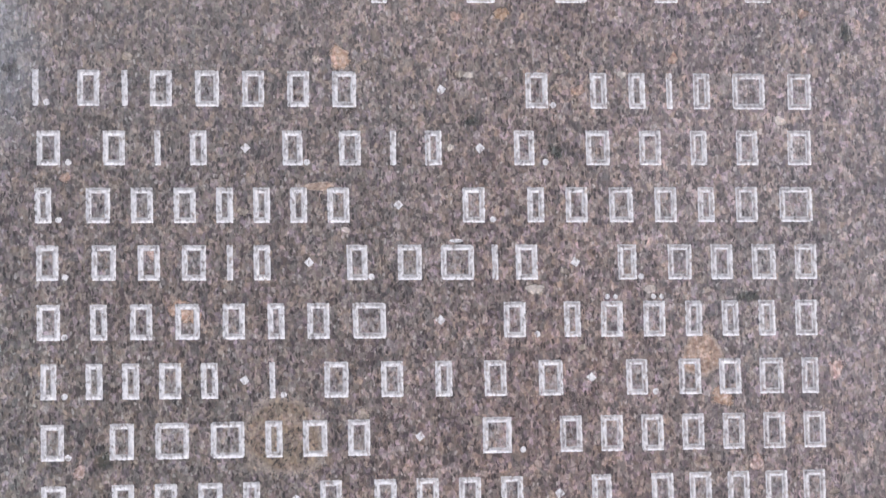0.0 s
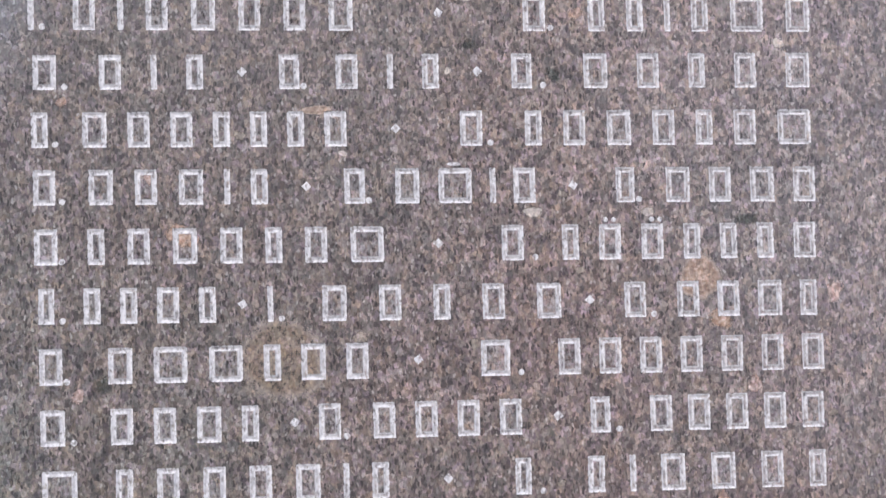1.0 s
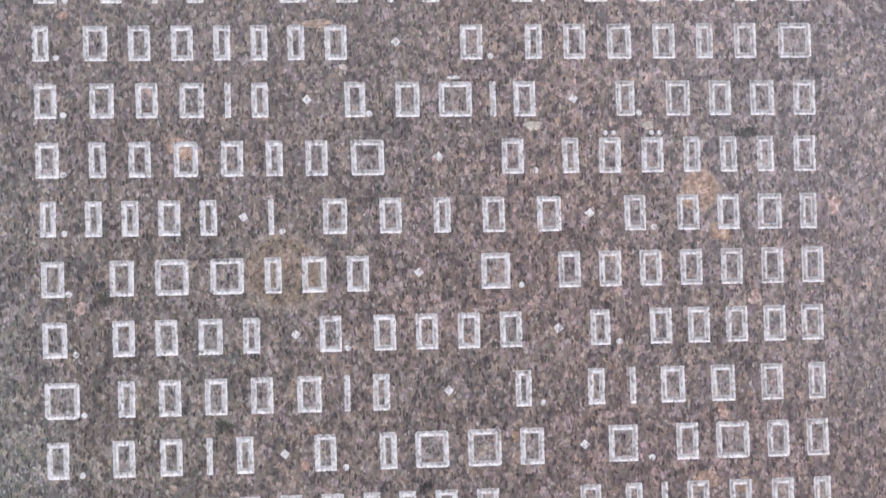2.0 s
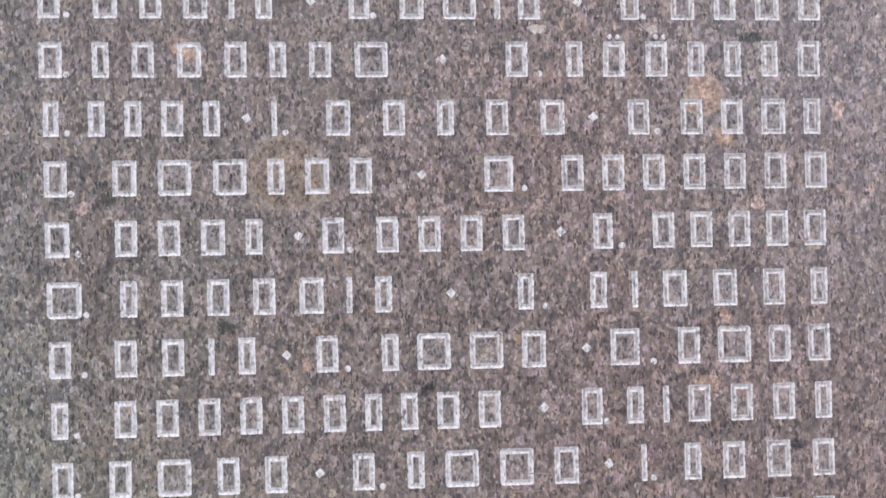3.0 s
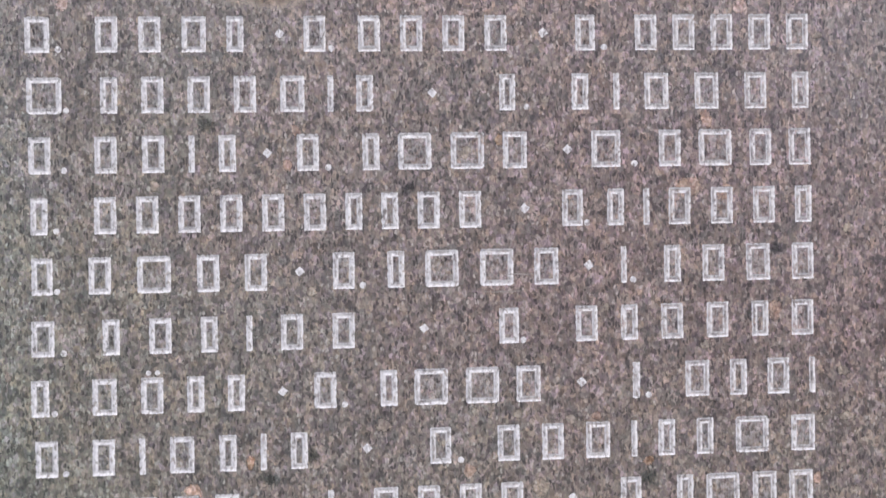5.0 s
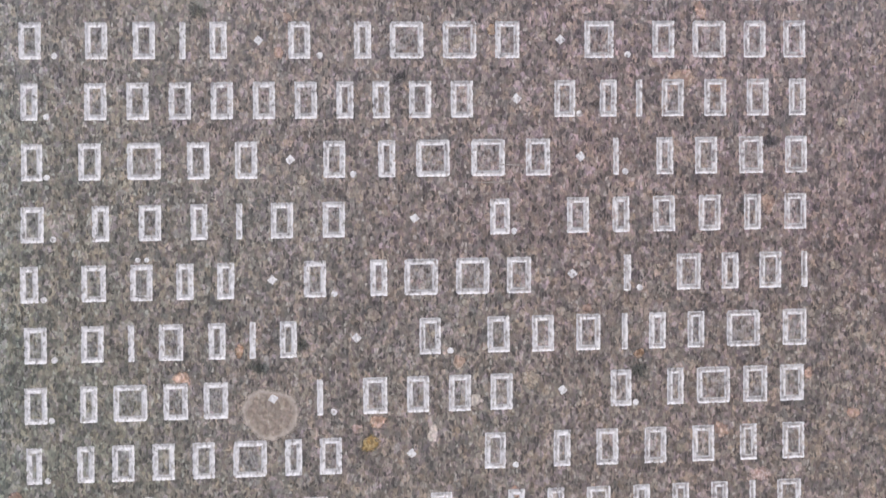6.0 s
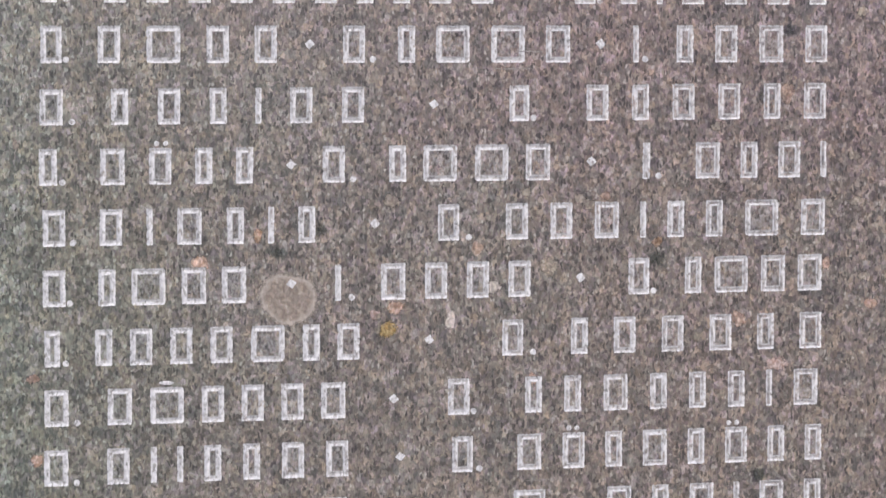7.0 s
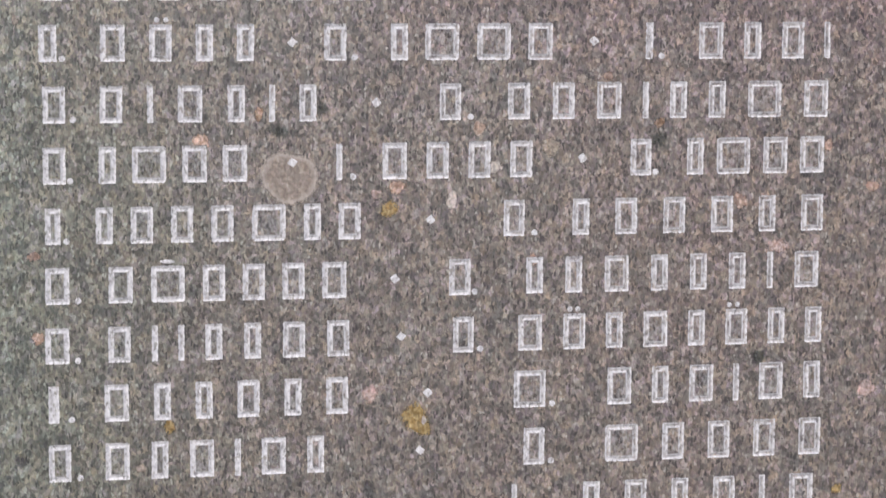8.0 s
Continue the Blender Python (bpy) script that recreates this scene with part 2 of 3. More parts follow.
SCRATCH = scratched()
GRANITE, PAVING = granite(), paving()
PAINT, FRESH = chalky_paint("worn_white_paint", 0.365), chalky_paint("white_paint_in_pits", 0.37, False)
PATCHES = {
    "peach": ("pebble", patch_stone("peach_feldspar", (0.45, 0.295, 0.22), (0.68, 0.52, 0.44), 0.8, 0.0, 0.90, 0.24, 0.40), "peach-orange feldspar pebble"),
    "pink": ("pebble", patch_stone("pink_feldspar", (0.44, 0.31, 0.28), (0.68, 0.55, 0.52), 0.85, 0.0, 0.90, 0.28, 0.45), "pale pink feldspar pebble"),
    "tan": ("pebble", patch_stone("tan_pebble", (0.33, 0.230, 0.185), (0.51, 0.395, 0.335), 0.9, 0.45, 0.86, 0.12, 0.45), "tan pebble with a pale rim"),
    "ochre": ("pebble", patch_stone("ochre_pebble", (0.40, 0.25, 0.16), (0.62, 0.46, 0.35), 0.65, 0.0, 0.90, 0.28, 0.45), "rusty ochre mineral fleck"),
    "pale": ("pebble", patch_stone("pale_quartz", (0.48, 0.43, 0.40), (0.68, 0.62, 0.58), 0.85, 0.0, 0.90, 0.22, 0.40), "pale quartz pebble"),
    "dark": ("pebble", patch_stone("dark_mica", (0.055, 0.070, 0.066), (0.11, 0.125, 0.115), 0.55), "dark green-grey mica fleck"),
    "lichen": ("lichen_patch", patch_stone("yellow_lichen", (0.36, 0.24, 0.09), (0.58, 0.44, 0.22), 0.72, 0.0, 0.90, 0.30, 0.45), "mustard-yellow lichen patch"),
    "stain": ("stain", patch_stone("ochre_stain", (0.27, 0.210, 0.168), (0.40, 0.325, 0.265), 0.60, 0.55, 0.88, 0.14, 0.65), "round faint ochre stain"),
    "faint": ("pebble", patch_stone("beige_pebble", (0.32, 0.27, 0.235), (0.48, 0.42, 0.37), 0.8, 0.0, 0.90, 0.26), "small beige pebble"),
    "blush": ("pebble", patch_stone("blush_pebble", (0.38, 0.26, 0.215), (0.54, 0.41, 0.35), 0.75, 0.0, 0.90, 0.26), "small faint pink pebble"),
    "shade": ("pebble", patch_stone("smoky_fleck", (0.07, 0.07, 0.08), (0.12, 0.115, 0.12), 0.5), "smoky dark fleck"),
    "disc": ("pebble", patch_stone("grey_tan_pebble", (0.285, 0.235, 0.205), (0.375, 0.325, 0.29), 0.92, 0.50, 0.88, 0.08, 0.30), "round grey-tan pebble with a pale rim"),
}


def mesh_object(name, verts, faces, material, parent=None, label="", uvs=None):
    data = bpy.data.meshes.new(name)
    data.from_pydata(verts, [], faces)
    data.materials.append(material)
    if uvs:
        layer = data.uv_layers.new(name="spread")
        for loop in data.loops:
            layer.data[loop.index].uv = uvs[loop.vertex_index]
    data.update()
    ob = new(name, data)
    if parent:
        ob.parent = parent
    return tagged(ob, label)


# ---- the inscription's plan: worn-name lines of plain bars, as (height at x = 0, slope, letter height) ----
WIDTH = {"i": 0.0055, "j": 0.0165, "n": 0.0215, "w": 0.0235, "o": 0.0325}
LINES = []


def name_line(z, slope, tall, words, stops=(), dots=(), marks=()):
    """Words run from x to x and hold one plain bar for each letter: i slim, j narrow, n plain, w wide, o round."""
    bars = []
    for left, right, letters in words:
        sizes = [WIDTH[c] for c in letters]
        if len(letters) == 1:
            sizes = [right - left]
            gap = 0.0
        else:
            gap = (right - left - sum(sizes)) / (len(letters) - 1)
        x = left
        for size in sizes:
            slim = 0.0 if size < 0.009 else 0.04 * size
            bars.append((x + slim, x + size - slim))
            x += size + gap
    LINES.append((z, slope, tall, bars, stops, dots, marks))


name_line(1.9612, -0.0187, 0.0372, [(-0.0599, -0.0445, "j"), (0.0259, 0.0542, "w"), (0.1063, 0.1383, "w"), (0.1978, 0.2211, "n"), (0.2809, 0.3069, "n")],
          stops=[], dots=[])
name_line(1.8632, -0.0266, 0.0328, [(-0.3654, -0.3598, "i"), (-0.3260, -0.0737, "ninwnnw"), (0.0778, 0.0999, "n"), (0.1369, 0.3405, "jjijow")],
          stops=[-0.3528, 0.1035], dots=[0.0024])
name_line(1.8103, -0.0217, 0.0316, [(-0.3628, -0.3401, "n"), (-0.3038, -0.2093, "nij"), (-0.1429, -0.1231, "n"), (-0.0921, 0.0022, "nij"), (0.0661, 0.0861, "n"), (0.1312, 0.3385, "wnjnw")],
          stops=[-0.3336, -0.1231, 0.0953], dots=[-0.1754, 0.0359])
name_line(1.7586, -0.0213, 0.0319, [(-0.3647, -0.3486, "j"), (-0.3195, -0.0820, "wnnjjjn"), (0.0183, 0.0402, "w"), (0.0770, 0.3380, "jnwnjno")],
          stops=[-0.3426, 0.0463], dots=[-0.0387])
name_line(1.7069, -0.0217, 0.0318, [(-0.3641, -0.3425, "w"), (-0.3149, -0.1538, "wnwij"), (-0.0871, -0.0668, "n"), (-0.0414, 0.0863, "woin"), (0.1573, 0.1757, "n"), (0.2024, 0.3396, "wnwn")],
          stops=[-0.3375, -0.0643, 0.1773], dots=[-0.1200, 0.1195], marks=[0.0124])
name_line(1.6550, -0.0176, 0.0321, [(-0.3640, -0.3415, "n"), (-0.3165, -0.0507, "jnwnjno"), (0.0528, 0.0742, "n"), (0.1072, 0.3381, "jnnjjjn")],
          stops=[-0.3415, 0.0833], dots=[-0.0031], marks=[0.1475, 0.1547, 0.1894, 0.1966])
name_line(1.6027, -0.0165, 0.0320, [(-0.3609, -0.3454, "j"), (-0.3210, -0.2023, "jjnj"), (-0.1571, -0.1521, "i"), (-0.1093, 0.1063, "wnjnw"), (0.1617, 0.1826, "n"), (0.2092, 0.3371, "nnwj")],
          stops=[-0.3390, -0.1446, 0.1887], dots=[-0.1792, 0.1312])
name_line(1.5516, -0.0088, 0.0323, [(-0.3613, -0.3389, "n"), (-0.3006, -0.0676, "woojwn"), (0.0309, 0.0592, "o"), (0.1007, 0.3419, "nnnnnnn")],
          stops=[-0.3414, 0.0678], dots=[-0.0237])
name_line(1.4987, -0.0055, 0.0321, [(-0.3613, -0.3374, "w"), (-0.2991, -0.1665, "nnwj"), (-0.1148, -0.0937, "n"), (-0.0665, 0.0679, "nnnn"), (0.1279, 0.1472, "w"), (0.1813, 0.3398, "nnnnn")],
          stops=[-0.3310, -0.0897, 0.1543], dots=[-0.1354, 0.0995])
name_line(1.4455, -0.0030, 0.0326, [(-0.3609, -0.3271, "o"), (-0.2952, -0.0521, "jnnnwij"), (0.0591, 0.0748, "j"), (0.1240, 0.3395, "jiwwnj")],
          stops=[-0.3246, 0.0844], dots=[-0.0001])
name_line(1.3936, 0.0002, 0.0330, [(-0.3595, -0.3381, "n"), (-0.3013, -0.1749, "nnij"), (-0.1222, -0.1011, "n"), (-0.0638, 0.0847, "joow"), (0.1406, 0.1691, "o"), (0.2017, 0.3407, "nonn")],
          stops=[-0.3272, -0.0935, 0.1803], dots=[-0.1478, 0.1202])
name_line(1.3408, 0.0034, 0.0330, [(-0.3581, -0.3417, "j"), (-0.3024, 0.0430, "nnnnnnjjnn"), (0.1139, 0.1342, "n"), (0.1546, 0.3409, "jinnnj")],
          stops=[-0.3348, 0.1363], dots=[0.0809])
name_line(1.2885, 0.0066, 0.0330, [(-0.3582, -0.3378, "n"), (-0.3080, -0.1486, "nonn"), (-0.0919, -0.0708, "w"), (-0.0431, 0.1116, "joow"), (0.1670, 0.1721, "i"), (0.2052, 0.3422, "jnwn")],
          stops=[-0.3364, -0.0647, 0.1777], dots=[-0.1206, 0.1380])
name_line(1.2355, 0.0132, 0.0319, [(-0.3592, -0.3370, "n"), (-0.2963, -0.0715, "jnjinn"), (0.0560, 0.0752, "n"), (0.1246, 0.3413, "njnnjn")],
          stops=[-0.3300, 0.0747], dots=[-0.0104])
name_line(1.1830, 0.0143, 0.0324, [(-0.3599, -0.3426, "j"), (-0.3064, -0.1700, "wnjj"), (-0.1100, -0.0885, "w"), (-0.0509, 0.0941, "joow"), (0.1761, 0.1827, "i"), (0.2227, 0.3414, "wjni")],
          stops=[-0.3386, -0.0820, 0.1903], dots=[-0.1370, 0.1300], marks=[-0.2557, -0.2478])
name_line(1.1302, 0.0175, 0.0325, [(-0.3572, -0.3354, "n"), (-0.3070, -0.1150, "niwjij"), (-0.0075, 0.0131, "n"), (0.0530, 0.3414, "nnwijjow")],
          stops=[-0.3294, 0.0207], dots=[-0.0628])
name_line(1.0786, 0.0230, 0.0326, [(-0.3574, -0.3355, "n"), (-0.3082, -0.1760, "joww"), (-0.0983, -0.0928, "i"), (-0.0582, 0.0770, "wnnn"), (0.1631, 0.1834, "n"), (0.2139, 0.3389, "joww")],
          stops=[-0.3340, -0.0833, 0.1865], dots=[-0.1370, 0.1210])
name_line(1.0260, 0.0252, 0.0325, [(-0.3559, -0.3410, "j"), (-0.3113, -0.0756, "jnnnojn"), (0.0502, 0.0704, "w"), (0.1119, 0.3390, "jnnnjn")],
          stops=[-0.3366, 0.0785], dots=[-0.0143])
name_line(0.9741, 0.0284, 0.0326, [(-0.3565, -0.3332, "w"), (-0.3008, -0.0881, "wonnnw"), (0.0016, 0.0228, "n"), (0.0709, 0.3361, "jjwjjjiw")],
          stops=[-0.3267, 0.0254], dots=[-0.0458], marks=[-0.2475])
name_line(0.9224, 0.0331, 0.0323, [(-0.3571, -0.3337, "w"), (-0.3013, -0.0855, "niijjnn"), (0.0055, 0.0258, "n"), (0.0638, 0.3398, "wnjwjnjj")],
          stops=[-0.3272, 0.0308], dots=[-0.0400], marks=[0.1111, 0.1182, 0.2551, 0.2623])
name_line(0.8712, 0.0371, 0.0335, [(-0.3542, -0.3438, "j"), (-0.3052, -0.0864, "wjjnjn"), (0.0602, 0.0913, "o"), (0.1449, 0.3394, "wjwiwj")],
          stops=[-0.3333, 0.0959], dots=[-0.0160])
name_line(0.8190, 0.0389, 0.0337, [(-0.3549, -0.3333, "w"), (-0.3047, -0.1081, "wjwiwj"), (0.0699, 0.0903, "n"), (0.1430, 0.3411, "onnnn")],
          stops=[-0.3263, 0.0954], dots=[-0.0228])
name_line(0.7680, 0.0393, 0.0338, [(0.0601, 0.0652, "i"), (0.1242, 0.3355, "jnjniw")],
          stops=[], dots=[])

# ---- ground ----
def ground():
    r = 2000.0
    verts, faces = [], []
    rings = (0.0, 2.0, 8.0, 40.0, r)
    for k, d in enumerate(rings):
        for i in range(24):
            a = 2 * math.pi * i / 24
            verts.append((d * math.cos(a), d * math.sin(a), 0.0))
    for k in range(len(rings) - 1):
        for i in range(24):
            j = (i + 1) % 24
            quad = (24 * k + i, 24 * (k + 1) + i, 24 * (k + 1) + j, 24 * k + j)
            faces.append(quad if k else (0, quad[1], quad[2]))
    ob = mesh_object("ground", verts, faces, PAVING)
    return tagged(ob, "flat grey paved ground before the stone", "ground", kind="structure")


ground()

# ---- the memorial stone ----
HALF, TOP, DEEP, CHAMFER = 0.62, 2.25, 0.28, 0.008
CUT = 0.0009  # how deep the letters are sunk


def memorial_slab():
    """A granite slab whose face is pierced by the sunk letter bars, chamfered at its edges."""
    verts, faces, known = [], [], {}

    def quad(*points):
        ids = []
        for p in points:
            key = tuple(round(c, 5) for c in p)
            if key not in known:
                known[key] = len(verts)
                verts.append(p)
            if known[key] not in ids:
                ids.append(known[key])
        faces.append(tuple(ids))

    h = HALF - CHAMFER
    low, high = CHAMFER, TOP - CHAMFER

    def strip(lower, upper, a, b):
        """A piece of the face between two slanting edges, a below and b above, with the corners that its neighbours have."""
        quad(*((x, 0, a[0] + a[1] * x) for x in lower), *((x, 0, b[0] + b[1] * x) for x in reversed(upper)))

    above, corners = (high, 0.0), [-h, h]
    for z, slope, tall, bars, stops, dots, marks in LINES:
        top, bottom = (z + tall / 2, slope), (z - tall / 2, slope)
        cuts = [-h] + [x for bar in bars for x in bar] + [h]
        strip(cuts, corners, top, above)
        for k in range(0, len(cuts), 2):
            strip(cuts[k:k + 2], cuts[k:k + 2], bottom, top)
        above, corners = bottom, cuts
    strip([-h, h], corners, (low, 0.0), above)
    f = [(-h, 0, low), (h, 0, low), (h, 0, high), (-h, 0, high)]
    m = [(-HALF, CHAMFER, 0), (HALF, CHAMFER, 0), (HALF, CHAMFER, TOP), (-HALF, CHAMFER, TOP)]
    b = [(x, DEEP, z) for x, y, z in m]
    for i in range(4):
        j = (i + 1) % 4
        quad(f[i], m[i], m[j], f[j])
        quad(m[i], b[i], b[j], m[j])
    quad(b[1], b[0], b[3], b[2])
    ob = mesh_object("memorial_stone", verts, faces, GRANITE)
    return tagged(ob, "brown-grey speckled granite memorial slab with rows of white carved lettering", "memorial stone")


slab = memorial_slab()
rng = random.Random(7)


def outline(x0, x1, tall, inward, radius, per_side=7, per_corner=4):
    """A rectangle's outline with rounded corners, moved inwards, as (x from the middle, up, how far the true corner is rounded off)."""
    a, b = (x1 - x0) / 2 - inward, tall / 2 - inward
    r = max(min(radius - inward, a * 0.9, b * 0.9), 0.0)
    points = []
    for k in range(4):
        cx, cz = ((1, 1), (-1, 1), (-1, -1), (1, -1))[k]
        for i in range(per_corner + 1):
            t = math.pi / 2 * (k + i / per_corner)
            points.append((cx * (a - r) + r * math.cos(t), cz * (b - r) + r * math.sin(t)))
        nx, nz = ((-1, 1), (-1, -1), (1, -1), (1, 1))[k]
        ex, ez = nx * (a - r) + r * math.cos(math.pi / 2 * (k + 1)), nz * (b - r) + r * math.sin(math.pi / 2 * (k + 1))
        sx, sz = points[-1]
        points += [(sx + (ex - sx) * i / per_side, sz + (ez - sz) * i / per_side) for i in range(1, per_side)]
    return points


def sunk_bar(verts, faces, x0, x1, z, slope, tall):
    """A plain bar sunk in the stone: a shallow groove round its outline, the middle left standing; slim bars are groove alone."""
    middle, half = (x0 + x1) / 2, (x1 - x0) / 2
    radius = 0.0030 if half > 0.0145 else 0.0009
    hollow = half > 0.0064
    steps = (0.9, 2.0, 3.1, 4.2, 5.1, 6.3) if hollow else [half * 1000 * q for q in (0.25, 0.5, 0.72, 0.92)]
    rings = [(-0.6, -0.00002, 0.0), (0.0, -0.00002, radius)]
    for mm in steps:
        edge = min(mm, 5.1 - mm) if hollow else mm
        rings.append((mm, max(0.0, CUT * min(1.0, edge / 1.9)), radius))
    uvs, base = [], len(verts)
    lean = rng.uniform(-0.0004, 0.0004)
    for k, (mm, y, r) in enumerate(rings):
        points = outline(x0, x1, tall, mm / 1000, r)
        inner = outline(x0, x1, tall, 0.0, radius)
        for (px, pz), (qx, qz) in zip(points, inner):
            if k > 1:
                px, pz = px + rng.uniform(-0.00015, 0.00015), pz + rng.uniform(-0.00015, 0.00015)
            x = middle + px + (lean * pz / tall if k else 0.0)
            verts.append((x, y + (rng.uniform(-0.0001, 0.0001) if 1 < k < len(rings) - 1 else 0.0), z + slope * x + pz))
            away = -1000 * math.hypot(px - qx, pz - qz) if k == 0 else mm
            uvs.append((inset(away), 0.5))
    count = (len(verts) - base) // len(rings)
    for k in range(len(rings) - 1):
        for i in range(count):
            j = (i + 1) % count
            a, c = base + k * count, base + (k + 1) * count
            faces.append((a + i, c + i, c + j, a + j))
    last = base + (len(rings) - 1) * count
    faces.append(tuple(last + i for i in reversed(range(count))))
    return uvs


def chip(name, verts, faces, x, z, r, corners, turn, squash=1.0):
    """A small sunk-and-painted point of the lettering: a low faceted boss with uneven corners."""
    base = len(verts)
    for level, size in ((-0.0001, 1.0), (-0.0004, 0.75)):
        for i in range(corners):
            a = turn + 2 * math.pi * i / corners
            d = r * size * rng.uniform(0.85, 1.06) * (0.74 if name == "diamond_dot" and i % 2 else 1.0)
            verts.append((x + d * math.cos(a), level, z + squash * d * math.sin(a)))
    for i in range(corners):
        j = (i + 1) % corners
        faces.append((base + i, base + j, base + corners + j, base + corners + i))
    faces.append(tuple(base + corners + i for i in range(corners)))


def white_point(name, x, z, r, corners, turn, squash=1.0):
    verts, faces = [], []
    chip(name, verts, faces, x, z, r, corners, turn, squash)
    return mesh_object(name, verts, faces, FRESH, slab)


for z, slope, tall, bars, stops, dots, marks in LINES:
    for x0, x1 in bars:
        verts, faces = [], []
        uvs = sunk_bar(verts, faces, x0, x1, z, slope, tall)
        mesh_object("letter_bar", verts, faces, PAINT, slab, "sunk bar with worn white paint", uvs)
    for x in stops:
        for x0, x1 in bars:
            if x0 - 0.003 < x < x1 + 0.003:
                x = x1 + 0.0036
        white_point("full_stop", x, z + slope * x - tall * 0.41, 0.0031, 8, rng.uniform(0, 1))
    for x in dots:
        white_point("diamond_dot", x, z + slope * x, 0.0047, 8, rng.uniform(-0.2, 0.2))
    for x in marks:
        if len(marks) == 1:
            white_point("accent_mark", x, z + slope * x + tall * 0.61, 0.0070, 8, 0.2, 0.28)
        else:
            white_point("accent_mark", x, z + slope * x + tall * 0.62, 0.0026, 6, rng.uniform(0, 1))


# ---- pebbles, flecks, lichen and stains in the face ----
def in_letter(x, z):
    """Whether a place of the face lies in a painted groove."""
    for zc, slope, tall, bars, *rest in LINES:
        up = tall / 2 + 0.0004 - abs(z - zc - slope * x)
        if up > 0:
            return any(0 < min(up, x - x0 + 0.0004, x1 + 0.0004 - x) < 0.0058 for x0, x1 in bars)
    return False


def patch(kind, x, z, rx, rz):
    """A thin, low lens of another stone with an uneven outline, cut away where the letters are sunk."""
    name, material, label = PATCHES[kind]
    rounds, spokes = max(6, round(max(rx, rz) / 0.0008)), max(32, round(max(rx, rz) * 5200))
    a, b, c = (rng.uniform(0, 6.28) for _ in range(3))
    calm = 0.55 if kind in ("stain", "disc", "tan") else 1.0
    verts, uvs, faces = [], [], []
    for k in range(rounds + 1):
        for i in range(spokes):
            t = 2 * math.pi * i / spokes
            out = 1 + calm * (0.11 * math.sin(2 * t + a) + 0.08 * math.sin(3 * t + b) + 0.05 * math.sin(5 * t + c))
            q = 1.25 * k / rounds
            verts.append((x + rx * q * out * math.cos(t), -0.00004 - 0.00004 * (1 - k / rounds), z + rz * q * out * math.sin(t)))
            uvs.append((k / rounds, i / spokes))
    for k in range(rounds):
        for i in range(spokes):
            j = (i + 1) % spokes
            ids = (k * spokes + i, k * spokes + j, (k + 1) * spokes + j, (k + 1) * spokes + i)
            mx = sum(verts[v][0] for v in ids) / 4
            mz = sum(verts[v][2] for v in ids) / 4
            if not in_letter(mx, mz):
                faces.append(ids if k else ids[1:])
    return mesh_object(name, verts, faces, material, slab, label, uvs)


def scratch(x0, z0, x1, z1):
    """A hairline pale scratch, a little wavy and tapered at both ends."""
    way = Vector((x1 - x0, 0, z1 - z0))
    side = Vector((-way.z, 0, way.x)).normalized()
    verts, faces = [], []
    for i in range(9):
        q = i / 8
        mid = Vector((x0, -0.0001, z0)) + way * q + side * rng.uniform(-0.0004, 0.0004)
        wide = 0.0005 * math.sin(math.pi * (0.08 + 0.84 * q))
        verts += [tuple(mid - side * wide), tuple(mid + Vector((0, -0.0001, 0))), tuple(mid + side * wide)]
    for i in range(8):
        for k in (0, 1):
            faces.append((3 * i + k, 3 * i + k + 3, 3 * i + k + 4, 3 * i + k + 1))
    return mesh_object("scratch", verts, faces, SCRATCH, slab, "hairline pale scratch")


patch("peach", -0.0890, 1.8940, 0.0087, 0.0102)
patch("pink", -0.2596, 1.7219, 0.0060, 0.0070)
patch("peach", -0.2351, 1.6693, 0.0090, 0.0100)
patch("peach", -0.2226, 1.6639, 0.0050, 0.0060)
patch("pink", 0.3528, 1.6028, 0.0067, 0.0092)
patch("pink", -0.3267, 1.5276, 0.0050, 0.0060)
patch("pink", 0.2779, 1.5209, 0.0061, 0.0071)
patch("blush", -0.1218, 1.4129, 0.0045, 0.0050)
patch("blush", 0.2457, 1.4194, 0.0051, 0.0077)
patch("blush", 0.2288, 1.3589, 0.0105, 0.0092)
patch("blush", 0.2619, 1.3530, 0.0092, 0.0066)
patch("blush", -0.1300, 1.3829, 0.0045, 0.0045)
patch("peach", -0.2178, 1.0936, 0.0070, 0.0065)
patch("peach", -0.0442, 1.0545, 0.0081, 0.0050)
patch("pink", -0.0629, 1.0481, 0.0050, 0.0040)
patch("pink", -0.0677, 0.8693, 0.0066, 0.0076)
patch("pink", 0.2987, 1.0042, 0.0077, 0.0067)
patch("peach", 0.0784, 0.9903, 0.0046, 0.0056)
patch("peach", -0.3620, 0.9177, 0.0045, 0.0060)
patch("tan", 0.2313, 1.6181, 0.0169, 0.0205)
patch("faint", -0.0757, 1.5722, 0.0071, 0.0060)
patch("tan", -0.1096, 1.7779, 0.0132, 0.0041)
patch("tan", 0.0276, 1.1069, 0.0045, 0.0061)
patch("ochre", 0.0591, 1.9320, 0.0067, 0.0062)
patch("peach", 0.2490, 1.5805, 0.0098, 0.0080)
patch("ochre", -0.1666, 1.1184, 0.0035, 0.0070)
patch("ochre", 0.1896, 1.1133, 0.0051, 0.0041)
patch("blush", 0.3057, 1.2466, 0.0061, 0.0081)
patch("blush", 0.3824, 1.0585, 0.0051, 0.0051)
patch("blush", 0.2631, 1.0445, 0.0071, 0.0066)
patch("faint", 0.0290, 1.3917, 0.0051, 0.0051)
patch("ochre", 0.0596, 1.4025, 0.0046, 0.0051)
patch("pale", 0.0825, 1.6807, 0.0076, 0.0046)
patch("pale", 0.1862, 1.6782, 0.0051, 0.0041)
